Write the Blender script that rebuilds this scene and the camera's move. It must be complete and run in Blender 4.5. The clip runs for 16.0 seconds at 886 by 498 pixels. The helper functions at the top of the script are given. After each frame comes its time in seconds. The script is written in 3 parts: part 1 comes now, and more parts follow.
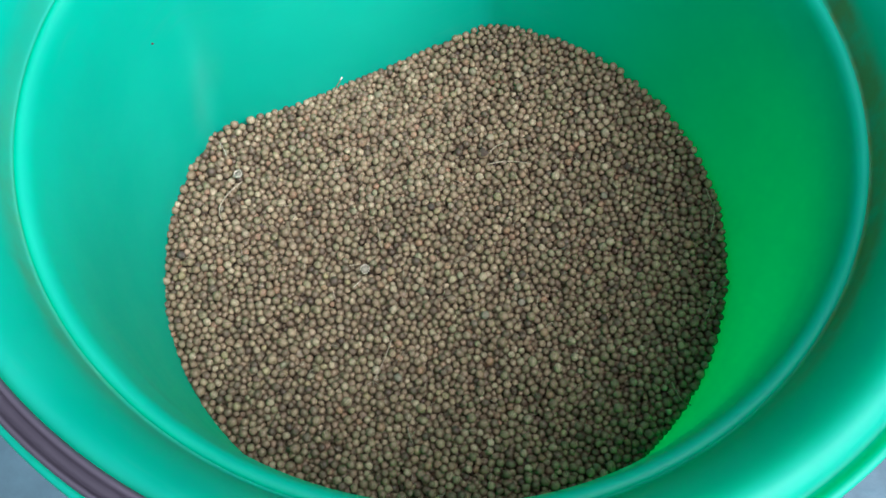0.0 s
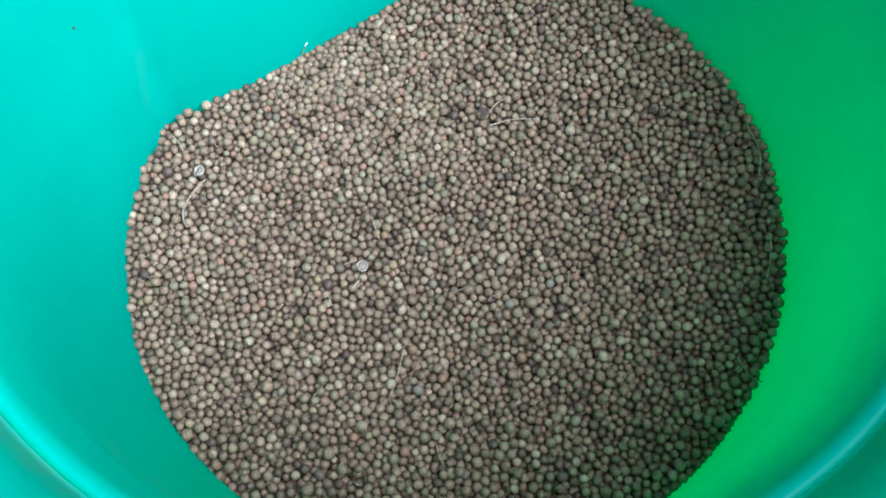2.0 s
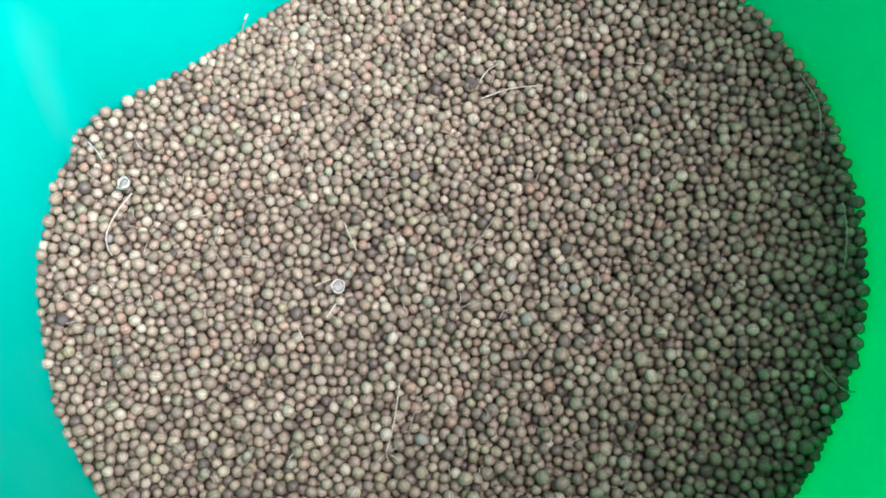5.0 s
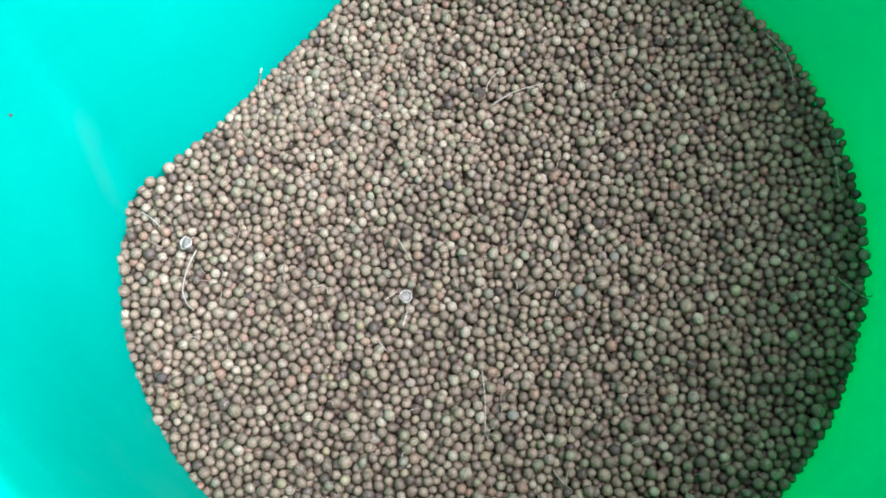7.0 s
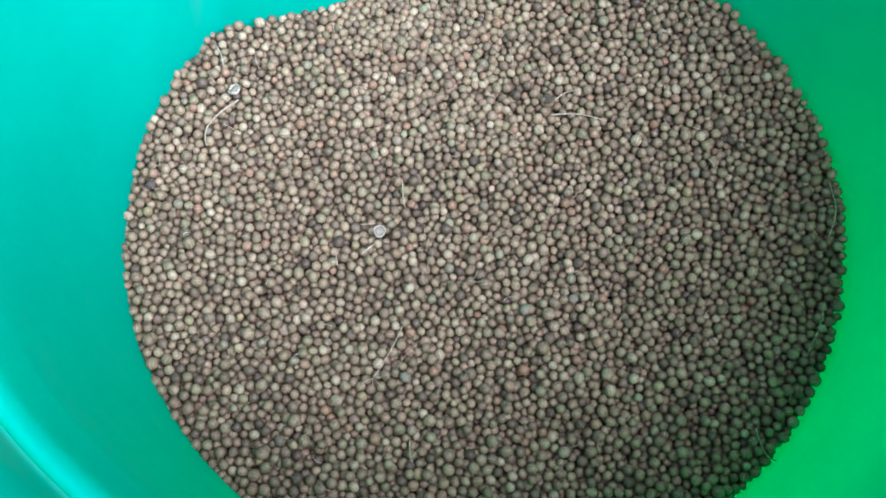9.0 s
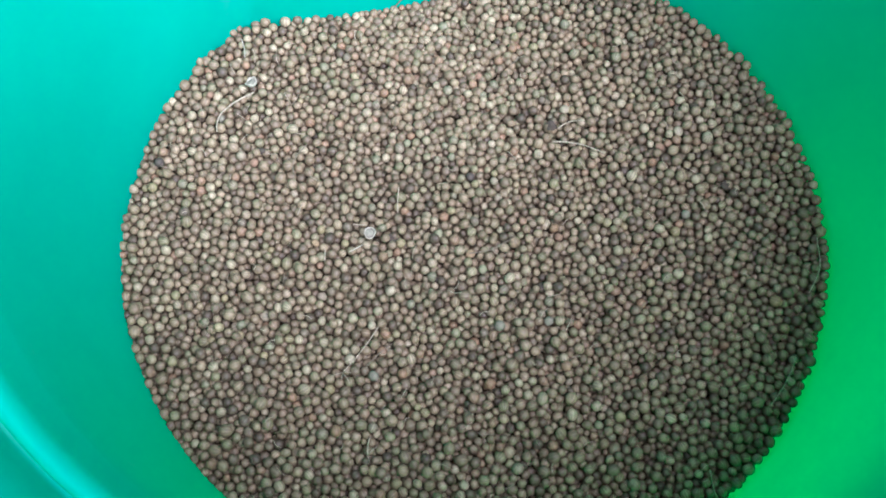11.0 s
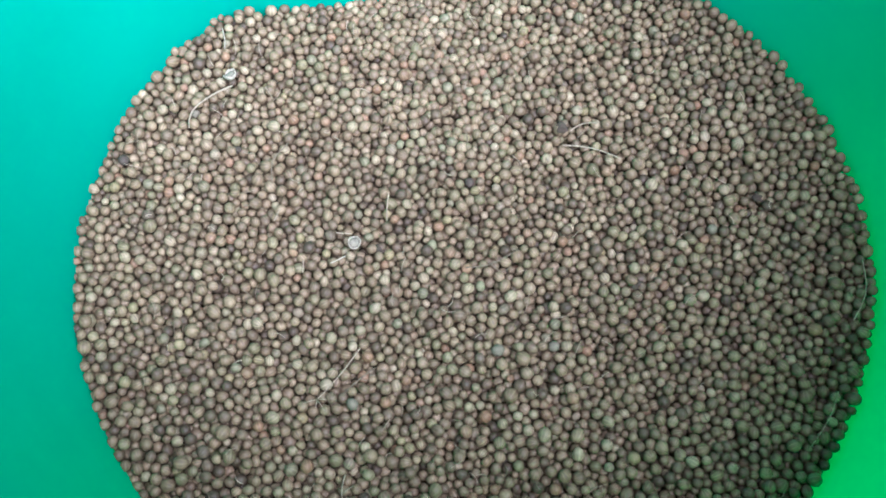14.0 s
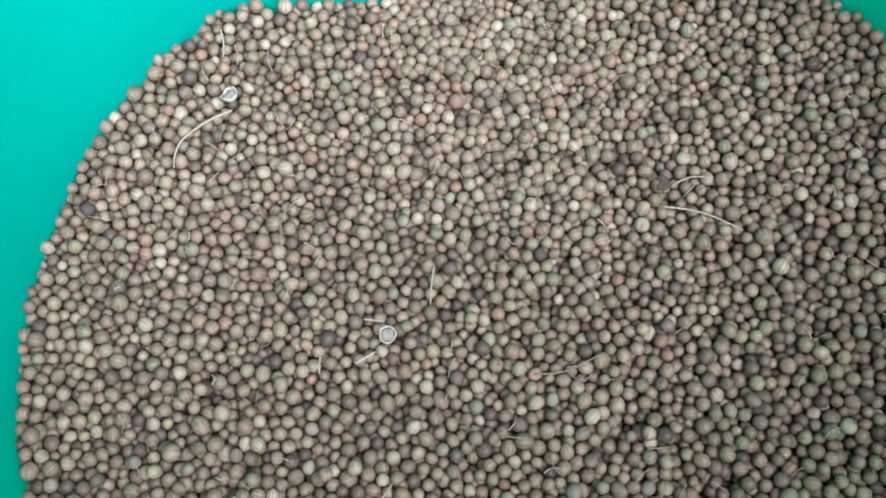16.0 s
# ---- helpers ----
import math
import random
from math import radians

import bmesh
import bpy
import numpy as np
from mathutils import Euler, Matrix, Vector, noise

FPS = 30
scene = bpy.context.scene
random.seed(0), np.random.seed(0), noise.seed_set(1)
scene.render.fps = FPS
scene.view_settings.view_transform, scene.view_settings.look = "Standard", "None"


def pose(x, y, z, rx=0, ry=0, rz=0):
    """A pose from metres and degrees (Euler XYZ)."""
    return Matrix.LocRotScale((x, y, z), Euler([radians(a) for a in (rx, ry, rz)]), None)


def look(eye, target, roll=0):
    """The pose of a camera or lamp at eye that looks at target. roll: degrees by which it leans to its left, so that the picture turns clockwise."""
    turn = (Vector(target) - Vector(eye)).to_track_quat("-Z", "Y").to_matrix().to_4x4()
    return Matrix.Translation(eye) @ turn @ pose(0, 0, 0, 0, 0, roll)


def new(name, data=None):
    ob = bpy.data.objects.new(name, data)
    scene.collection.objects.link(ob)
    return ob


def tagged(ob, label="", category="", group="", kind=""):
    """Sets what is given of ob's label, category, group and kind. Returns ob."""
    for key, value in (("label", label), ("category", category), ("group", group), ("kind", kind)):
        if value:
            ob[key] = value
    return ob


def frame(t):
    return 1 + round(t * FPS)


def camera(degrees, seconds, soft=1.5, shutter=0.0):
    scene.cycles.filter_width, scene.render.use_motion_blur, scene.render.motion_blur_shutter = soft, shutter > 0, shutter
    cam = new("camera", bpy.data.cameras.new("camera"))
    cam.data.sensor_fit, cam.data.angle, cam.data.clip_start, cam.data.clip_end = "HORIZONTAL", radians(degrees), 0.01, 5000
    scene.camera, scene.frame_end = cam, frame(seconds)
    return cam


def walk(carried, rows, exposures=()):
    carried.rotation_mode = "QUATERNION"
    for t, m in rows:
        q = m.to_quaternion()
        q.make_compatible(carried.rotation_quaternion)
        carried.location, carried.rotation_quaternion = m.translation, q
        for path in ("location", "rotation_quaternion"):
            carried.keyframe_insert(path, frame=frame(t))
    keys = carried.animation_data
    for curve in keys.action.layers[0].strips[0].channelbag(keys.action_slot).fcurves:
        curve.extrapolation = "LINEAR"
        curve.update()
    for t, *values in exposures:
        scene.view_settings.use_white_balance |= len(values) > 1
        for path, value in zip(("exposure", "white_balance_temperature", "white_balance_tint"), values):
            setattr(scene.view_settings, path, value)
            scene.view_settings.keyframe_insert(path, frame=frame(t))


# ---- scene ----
cam = camera(50.3, 16.0, soft=1.55)
PATH = [
    (0, (0.0019, -0.1873, 0.5673), (-0.0011, -0.0559, 0.2976), 3.15),
    (0.5, (0.0017, -0.1798, 0.5571), (-0.0011, -0.0506, 0.2864), 1.97),
    (1, (-0.0052, -0.1774, 0.5463), (-0.0069, -0.0512, 0.2742), 0.69),
    (1.5, (-0.0087, -0.1687, 0.5381), (-0.0080, -0.0464, 0.2642), -0.23),
    (2, (-0.0100, -0.1503, 0.5160), (-0.0062, -0.0321, 0.2403), -0.67),
    (2.5, (-0.0123, -0.1404, 0.4921), (-0.0047, -0.0253, 0.2151), -0.40),
    (3, (-0.0153, -0.1356, 0.4741), (-0.0048, -0.0214, 0.1970), 0.18),
    (3.2, (-0.0129, -0.1339, 0.4699), (-0.0014, -0.0201, 0.1926), 0.51),
    (5.3, (-0.0148, -0.1168, 0.4506), (-0.0027, -0.0010, 0.1741), -2.71),
    (5.5, (-0.0206, -0.1197, 0.4517), (-0.0076, -0.0040, 0.1753), -3.26),
    (6, (-0.0276, -0.1193, 0.4649), (-0.0107, -0.0040, 0.1885), -4.14),
    (6.5, (-0.0386, -0.1207, 0.4798), (-0.0143, -0.0077, 0.2029), -5.30),
    (7, (-0.0537, -0.1210, 0.4785), (-0.0205, -0.0092, 0.2021), -3.02),
    (7.5, (-0.0616, -0.1292, 0.4786), (-0.0271, -0.0177, 0.2022), 2.74),
    (8, (-0.0392, -0.1311, 0.4722), (-0.0159, -0.0179, 0.1954), 6.82),
    (8.5, (-0.0140, -0.1308, 0.4823), (-0.0101, -0.0194, 0.2038), 6.75),
    (9, (-0.0048, -0.1353, 0.4908), (-0.0126, -0.0262, 0.2114), 7.60),
    (9.2, (0.0015, -0.1307, 0.4925), (-0.0097, -0.0222, 0.2131), 7.49),
    (11.3, (0.0180, -0.1398, 0.4972), (-0.0061, -0.0258, 0.2208), 7.82),
    (11.5, (0.0195, -0.1398, 0.4968), (-0.0052, -0.0259, 0.2204), 7.93),
    (12, (0.0234, -0.1393, 0.4953), (-0.0036, -0.0236, 0.2198), 7.80),
    (12.5, (0.0221, -0.1410, 0.4949), (-0.0061, -0.0243, 0.2200), 7.58),
    (13, (0.0210, -0.1406, 0.4877), (-0.0089, -0.0218, 0.2139), 6.98),
    (13.5, (0.0282, -0.1340, 0.4730), (-0.0037, -0.0146, 0.1997), 5.99),
    (14, (0.0238, -0.1266, 0.4603), (-0.0092, -0.0068, 0.1872), 5.34),
    (14.5, (0.0228, -0.1171, 0.4505), (-0.0102, 0.0011, 0.1767), 5.18),
    (15, (0.0116, -0.0948, 0.4332), (-0.0221, 0.0208, 0.1585), 4.80),
    (15.5, (-0.0029, -0.0751, 0.4254), (-0.0344, 0.0343, 0.1479), 5.73),
    (16, (-0.0101, -0.0667, 0.4089), (-0.0381, 0.0314, 0.1268), 6.77),
]
EXPOSURES = [
    (0.0, 0.57, 5950, 8),
    (0.8, 0.57, 5340, 12),
    (1.8, 0.81, 5240, 14),
    (3.0, 1.06, 5240, 15),
    (5.5, 1.27, 5390, 17),
    (7.0, 1.17, 5290, 16),
    (9.0, 1.02, 5290, 15),
    (12.5, 1.05, 5290, 13),
    (14.5, 1.10, 5290, 14),
    (15.3, 1.05, 5290, 14),
    (16.0, 0.91, 5290, 15),
]
walk(cam, [(t, look(eye, target, roll)) for t, eye, target, roll in PATH], EXPOSURES)

# ---- daylight: soft, from over the viewer's right shoulder ----
SUN_AZ, SUN_EL = radians(-35), radians(52)
world = bpy.data.worlds.new("daylight")
scene.world = world
world.use_nodes = True
wn = world.node_tree
sky = wn.nodes.new("ShaderNodeTexSky")
sky.sky_type, sky.sun_disc = "NISHITA", False
sky.air_density, sky.dust_density, sky.ozone_density = 0.8, 5.0, 0.6
sky.sun_elevation, sky.sun_rotation = SUN_EL, math.pi / 2 - SUN_AZ
haze, pale = wn.nodes.new("ShaderNodeMix"), wn.nodes.new("ShaderNodeRGBToBW")  # a hazy sky, paler than a clear one
haze.data_type = "RGBA"
haze.inputs[0].default_value = 0.8
wn.links.new(sky.outputs["Color"], pale.inputs["Color"])
wn.links.new(sky.outputs["Color"], haze.inputs[6])
wn.links.new(pale.outputs["Val"], haze.inputs[7])
wn.links.new(haze.outputs[2], wn.nodes["Background"].inputs["Color"])
wn.nodes["Background"].inputs["Strength"].default_value = 0.09
lamp = bpy.data.lights.new("sun", "SUN")
lamp.energy, lamp.angle, lamp.color = 5.0, radians(70), (1.0, 0.90, 0.99)
sun = new("sun", lamp)
sun_way = Vector((math.cos(SUN_EL) * math.cos(SUN_AZ), math.cos(SUN_EL) * math.sin(SUN_AZ), math.sin(SUN_EL)))
sun.matrix_world = look(sun_way * 5, (0, 0, 0))

# ---- materials ----
ZS = 0.19  # mean level of the seeds above the floor
LEAN = Vector((-0.0045, -0.0026))  # how far the rim's centre stands off the base's


class Nodes:
    """A new material and short ways to add and join nodes."""

    def __init__(self, name):
        self.mat = bpy.data.materials.new(name)
        self.mat.use_nodes = True
        self.tree = self.mat.node_tree
        self.bsdf = self.tree.nodes["Principled BSDF"]
        self.out = self.tree.nodes["Material Output"]

    def add(self, kind, **values):
        node = self.tree.nodes.new("ShaderNode" + kind)
        for key, value in values.items():
            node.inputs[key.replace("_", " ")].default_value = value
        return node

    def link(self, a, b):
        self.tree.links.new(a, b)

    def ramp(self, factor, stops, constant=False):
        node = self.tree.nodes.new("ShaderNodeValToRGB")
        node.color_ramp.interpolation = "CONSTANT" if constant else "LINEAR"
        el = node.color_ramp.elements
        while len(el) < len(stops):
            el.new(0.5)
        for e, (p, c) in zip(el, stops):
            e.position, e.color = p, (*c, 1)
        self.link(factor, node.inputs["Fac"])
        return node.outputs["Color"]

    def mix(self, factor, a, b, how="MIX"):
        node = self.tree.nodes.new("ShaderNodeMix")
        node.data_type, node.blend_type = "RGBA", how
        for value, slot in ((factor, 0), (a, 6), (b, 7)):
            if hasattr(value, "is_linked"):
                self.link(value, node.inputs[slot])
            else:
                node.inputs[slot].default_value = value if slot == 0 else (*value, 1)
        return node.outputs[2]

    def noise(self, coords, scale, detail=3.0, rough=0.5):
        node = self.add("TexNoise", Scale=scale, Detail=detail, Roughness=rough)
        self.link(coords, node.inputs["Vector"])
        return node.outputs["Fac"]

    def math(self, how, *values):
        node = self.tree.nodes.new("ShaderNodeMath")
        node.operation = how
        for slot, value in zip(node.inputs, values):
            if hasattr(value, "is_linked"):
                self.link(value, slot)
            else:
                slot.default_value = value
        return node.outputs[0]

    def bump(self, height, strength, distance):
        node = self.add("Bump", Strength=strength, Distance=distance)
        self.link(height, node.inputs["Height"])
        self.link(node.outputs["Normal"], self.bsdf.inputs["Normal"])

    def set(self, **values):
        for key, value in values.items():
            self.bsdf.inputs[key.replace("_", " ")].default_value = value


def plastic(name, colour, rough, through_light, scuffs=0.06, grimy=False, sheen_strip=False):
    n = Nodes(name)
    at = n.add("TexCoord").outputs["Object"]
    big = n.noise(at, 9, 4, 0.6)
    fine = n.noise(at, 260, 3, 0.6)
    pale = tuple(min(1, c * 1.08 + 0.012) for c in colour)
    dull = tuple(c * 0.92 for c in colour)
    col = n.ramp(big, [(0.3, dull), (0.7, pale)])
    # fine scuffs running round the wall
    stretch = n.add("Mapping")
    stretch.inputs["Scale"].default_value = (30, 30, 420)
    n.link(at, stretch.inputs["Vector"])
    scuff = n.noise(stretch.outputs["Vector"], 1.0, 2, 0.7)
    mask = n.ramp(scuff, [(0.6, (0, 0, 0)), (0.75, (scuffs, scuffs, scuffs))])
    col = n.mix(mask, col, tuple(min(1, c * 0.7 + 0.2) for c in colour))
    if sheen_strip:
        # pale highlight along the crease at the dent's end, painted into the colour
        part_at = n.add("SeparateXYZ")
        n.link(at, part_at.inputs[0])
        turn = n.math("ARCTAN2", part_at.outputs["Y"], part_at.outputs["X"])
        height = n.math("SUBTRACT", part_at.outputs["Z"], ZS)
        middle = n.math("MULTIPLY_ADD", height, -2.0, 2.752)
        wobble = n.math("MULTIPLY_ADD", n.noise(at, 45, 3, 0.6), 0.08, -0.04)
        off = n.math("ABSOLUTE", n.math("ADD", n.math("SUBTRACT", turn, middle), wobble))
        strip = n.ramp(off, [(0.0, (1, 1, 1)), (0.025, (0.6, 0.6, 0.6)), (0.07, (0, 0, 0))])
        reach = n.ramp(n.math("MULTIPLY", height, 10.0), [(0.0, (0.3, 0.3, 0.3)), (0.14, (1, 1, 1)), (0.32, (1, 1, 1)), (0.46, (0.3, 0.3, 0.3)), (0.8, (0, 0, 0))])
        col = n.mix(n.mix(1.0, n.mix(1.0, strip, reach, "MULTIPLY"), (0.18, 0.18, 0.18), "MULTIPLY"), col, (0.18, 0.42, 0.36))
    dirt = None
    if grimy:
        # brown grime caught in the groove inside the rim and up its inner side, thick on one side of the bucket
        put = n.add("Mapping")
        put.inputs["Location"].default_value = (-LEAN.x, -LEAN.y, -ZS)
        n.link(at, put.inputs["Vector"])
        xyz = n.add("SeparateXYZ")
        n.link(put.outputs["Vector"], xyz.inputs[0])
        angle = n.math("ARCTAN2", xyz.outputs["Y"], xyz.outputs["X"])
        ragged = n.math("MULTIPLY_ADD", n.noise(at, 40, 3, 0.6), 0.010, -0.005)
        high = n.math("ADD", xyz.outputs["Z"], ragged)
        band = n.ramp(n.math("MULTIPLY", high, 5.0), [(0.575, (0, 0, 0)), (0.592, (1, 1, 1)), (0.622, (0.9, 0.9, 0.9)), (0.652, (0, 0, 0))])
        radius = n.math("SQRT", n.math("MULTIPLY_ADD", xyz.outputs["X"], xyz.outputs["X"], n.math("MULTIPLY", xyz.outputs["Y"], xyz.outputs["Y"])))
        inside = n.ramp(n.math("MULTIPLY", radius, 5.0), [(0.719, (1, 1, 1)), (0.73, (0, 0, 0))])
        # angle runs from -pi to pi; 0 faces the cleaner light
        where = n.ramp(n.math("MULTIPLY_ADD", angle, 0.5 / math.pi, 0.5), [
            (0.0, (0.25, 0.25, 0.25)), (0.07, (0.6, 0.6, 0.6)), (0.14, (0.55, 0.55, 0.55)), (0.2, (0.12, 0.12, 0.12)), (0.34, (0.1, 0.1, 0.1)), (0.42, (1, 1, 1)),
            (0.62, (1, 1, 1)), (0.7, (0.35, 0.35, 0.35)), (0.85, (0.15, 0.15, 0.15)), (0.93, (0.2, 0.2, 0.2)), (1.0, (0.25, 0.25, 0.25))])
        blots = n.ramp(n.noise(at, 90, 4, 0.65), [(0.3, (0.55, 0.55, 0.55)), (0.6, (1, 1, 1))])
        dirt = n.mix(1.0, n.mix(1.0, n.mix(1.0, band, inside, "MULTIPLY"), where, "MULTIPLY"), blots, "MULTIPLY")
        col = n.mix(dirt, col, (0.085, 0.165, 0.05))
    n.link(col, n.bsdf.inputs["Base Color"])
    r = n.ramp(n.noise(at, 30, 4, 0.65), [(0.3, (rough - 0.07,) * 3), (0.75, (rough + 0.12,) * 3)])
    n.link(r, n.bsdf.inputs["Roughness"])
    n.set(Specular_IOR_Level=0.5)
    n.bump(fine, 0.08, 0.0006)
    if through_light:
        tr = n.add("BsdfTranslucent")
        deep = n.ramp(big, [(0.3, (0.007, 0.73, 0.235)), (0.7, (0.011, 0.79, 0.26))])
        n.link(deep, tr.inputs["Color"])
        mixer = n.add("MixShader")
        mixer.inputs["Fac"].default_value = through_light
        if dirt:
            clear = n.ramp(dirt, [(0.0, (through_light,) * 3), (1.0, (through_light * 0.5,) * 3)])
            n.link(clear, mixer.inputs["Fac"])
        n.link(n.bsdf.outputs["BSDF"], mixer.inputs[1])
        n.link(tr.outputs["BSDF"], mixer.inputs[2])
        n.link(mixer.outputs["Shader"], n.out.inputs["Surface"])
    return n.mat


GREEN = (0.014, 0.49, 0.395)
M_BUCKET = plastic("green_plastic", GREEN, 0.52, 0.50)
M_WALL = plastic("green_plastic_with_crease_sheen", GREEN, 0.52, 0.50, sheen_strip=True)
M_RIM = plastic("green_plastic_with_grime", GREEN, 0.52, 0.50, grimy=True)
M_HANDLE = plastic("grey_violet_plastic", (0.048, 0.044, 0.060), 0.55, 0)


def seed_material(name, separate):
    n = Nodes(name)
    rnd = n.add("ObjectInfo").outputs["Random"] if separate else n.add("NewGeometry").outputs["Random Per Island"]
    tan = n.ramp(rnd, [
        (0.0, (0.040, 0.029, 0.022)), (0.07, (0.105, 0.078, 0.052)), (0.2, (0.190, 0.142, 0.088)), (0.34, (0.128, 0.098, 0.068)),
        (0.46, (0.262, 0.206, 0.130)), (0.57, (0.158, 0.116, 0.074)), (0.68, (0.225, 0.178, 0.110)), (0.77, (0.142, 0.134, 0.074)),
        (0.84, (0.345, 0.292, 0.200)), (0.88, (0.205, 0.150, 0.100)), (0.915, (0.222, 0.128, 0.076)), (0.94, (0.168, 0.168, 0.112)), (0.965, (0.240, 0.205, 0.105)),
        (0.985, (0.350, 0.300, 0.215)), (1.0, (0.045, 0.035, 0.026))])
    tan = n.mix(1.0, n.mix(0.2, tan, (0.205, 0.158, 0.102)), (1.05, 1.035, 0.93), "MULTIPLY")
    uv = n.add("UVMap").outputs["UV"]
    part_uv = n.add("SeparateXYZ")
    n.link(uv, part_uv.inputs[0])
    wave = n.add("Math")
    wave.operation = "MULTIPLY"
    wave.inputs[1].default_value = 20 * math.pi
    n.link(part_uv.outputs["X"], wave.inputs[0])
    sine = n.add("Math")
    sine.operation = "SINE"
    n.link(wave.outputs[0], sine.inputs[0])
    at = n.add("TexCoord").outputs["Object"]
    ridge = n.ramp(sine.outputs[0], [(0.0, (0.70, 0.68, 0.65)), (0.22, (0.95, 0.95, 0.95)), (0.82, (1.0, 1.0, 1.0)), (1.0, (1.16, 1.16, 1.12))])
    worn = n.ramp(n.noise(at, 330, 2, 0.5), [(0.38, (0.15, 0.15, 0.15)), (0.66, (1.0, 1.0, 1.0))])
    col = n.mix(worn, tan, n.mix(1.0, tan, ridge, "MULTIPLY"))
    blotch = n.ramp(n.noise(at, 420, 3, 0.6), [(0.28, (0.66, 0.64, 0.62)), (0.5, (1.0, 1.0, 1.0)), (0.72, (1.22, 1.22, 1.22))])
    col = n.mix(1.0, col, blotch, "MULTIPLY")
    ends = n.ramp(part_uv.outputs["Y"], [(0.0, (0.5, 0.46, 0.42)), (0.1, (1, 1, 1)), (0.92, (1, 1, 1)), (1.0, (0.5, 0.45, 0.4))])
    col = n.mix(0.8, col, ends, "MULTIPLY")
    n.link(col, n.bsdf.inputs["Base Color"])
    n.set(Roughness=0.52, Specular_IOR_Level=0.4)
    n.bump(n.noise(at, 1600, 2, 0.6), 0.25, 0.0003)
    return n.mat


M_SEEDS = seed_material("coriander_skin", False)
M_SEED = seed_material("coriander_skin_single", True)


def plain_material(name, colour, rough=0.7, scale=900, swing=0.2, bumpy=0.2):
    n = Nodes(name)
    at = n.add("TexCoord").outputs["Object"]
    lo, hi = (tuple(min(1, c * k) for c in colour) for k in (1 - swing, 1 + swing))
    n.link(n.ramp(n.noise(at, scale, 4, 0.6), [(0.3, lo), (0.7, hi)]), n.bsdf.inputs["Base Color"])
    n.set(Roughness=rough)
    n.bump(n.noise(at, scale * 2, 3, 0.6), bumpy, 0.2 / scale)
    return n.mat


M_STALK = plain_material("dry_stalk", (0.30, 0.25, 0.17))
M_STALK_DARK = plain_material("brown_stalk", (0.17, 0.135, 0.085))
M_PALE = plain_material("pale_husk", (0.38, 0.345, 0.26), 0.9)
M_TIP = plain_material("white_tip", (0.62, 0.60, 0.52), 0.8)
M_KERNEL = plain_material("pale_kernel", (0.22, 0.20, 0.145), 0.9)
M_DARK = plain_material("dark_crumb_and_hollow", (0.06, 0.045, 0.03), 0.95)
# much darker than the seeds: shade between them put into the filler's colour
M_CORE = plain_material("seed_gap_shade", (0.06, 0.045, 0.03), 0.9, 500)
M_FLOOR = plain_material("blue_grey_floor", (0.060, 0.122, 0.150), 0.55, 40, 0.18, 0.15)

# ---- building helpers ----


def mesh_object(name, bm, material, smooth=True):
    me = bpy.data.meshes.new(name)
    bm.normal_update()
    bm.to_mesh(me)
    bm.free()
    me.materials.append(material)
    if smooth:
        me.shade_smooth()
    return new(name, me)


def part(name, bm, material, parent, label=""):
    ob = mesh_object(name, bm, material)
    ob.parent = parent
    return tagged(ob, label)


def wall_radius(h):
    """Inner radius of the round wall at a height over the seeds."""
    return 0.1254 + (0.067 * h if h > 0 else 0.046 * h)


def dented(theta, h, r, skin=0.0):
    """Radius r taken in where the wall is pushed flat at its back; skin: how far outside the inner face r lies."""
    r -= 0.0011 * math.cos(theta) * min(1.0, max(0.0, (0.11 - h) / 0.11))
    phi = (theta - radians(121) + math.pi) % (2 * math.pi) - math.pi
    if abs(phi) > 1.0:
        return r
    r -= skin
    flat = (0.1001 + 0.13 * h + 0.02 * max(0.0, -h) + (0.0065 if phi > 0 else 0.0008) * (phi / 0.576) ** 4) / math.cos(phi)
    k = 0.0006
    m = min(r, flat)
    soft = m - k * math.log(math.exp(-(r - m) / k) + math.exp(-(flat - m) / k))
    fade = min(1.0, max(0.0, (0.116 - h) / 0.03))
    fade = fade * fade * (3 - 2 * fade)
    return r + (soft - r) * fade + skin


FLARE = 0.0253  # width of the rim from its groove to the outer lip


def lathe(profile, dent, segs=224, closed=True, arc=None, flared=False):
    """Sweeps a profile of (radius, height over the seeds) round the bucket's axis."""
    bm = bmesh.new()
    rings = []
    a0, a1 = arc or (0.0, 2 * math.pi)
    count = segs if arc is None else segs + 1
    for i in range(count):
        th = a0 + (a1 - a0) * i / segs
        ring = []
        for r, h in profile:
            rr = dented(th, h, r, max(0.0, min(0.0024, r - wall_radius(h)))) if dent else r
            lean = LEAN * min(1.0, max(0.0, h / 0.12))
            if flared:
                out = max(0.0, (r - 0.1404) / FLARE)
                rr += 0.0027 * out
                lean = lean * (1 - 0.4 * out)
            ring.append(bm.verts.new((lean.x + rr * math.cos(th), lean.y + rr * math.sin(th), ZS + h)))
        rings.append(ring)
    n = len(profile)
    for i in range(segs):
        a, b = rings[i], rings[(i + 1) % count]
        for j in range(n if closed else n - 1):
            k = (j + 1) % n
            bm.faces.new((a[j], b[j], b[k], a[k]))
    if arc:
        bm.faces.new(rings[0])
        bm.faces.new(rings[-1][::-1])
    bmesh.ops.recalc_face_normals(bm, faces=bm.faces)
    return bm


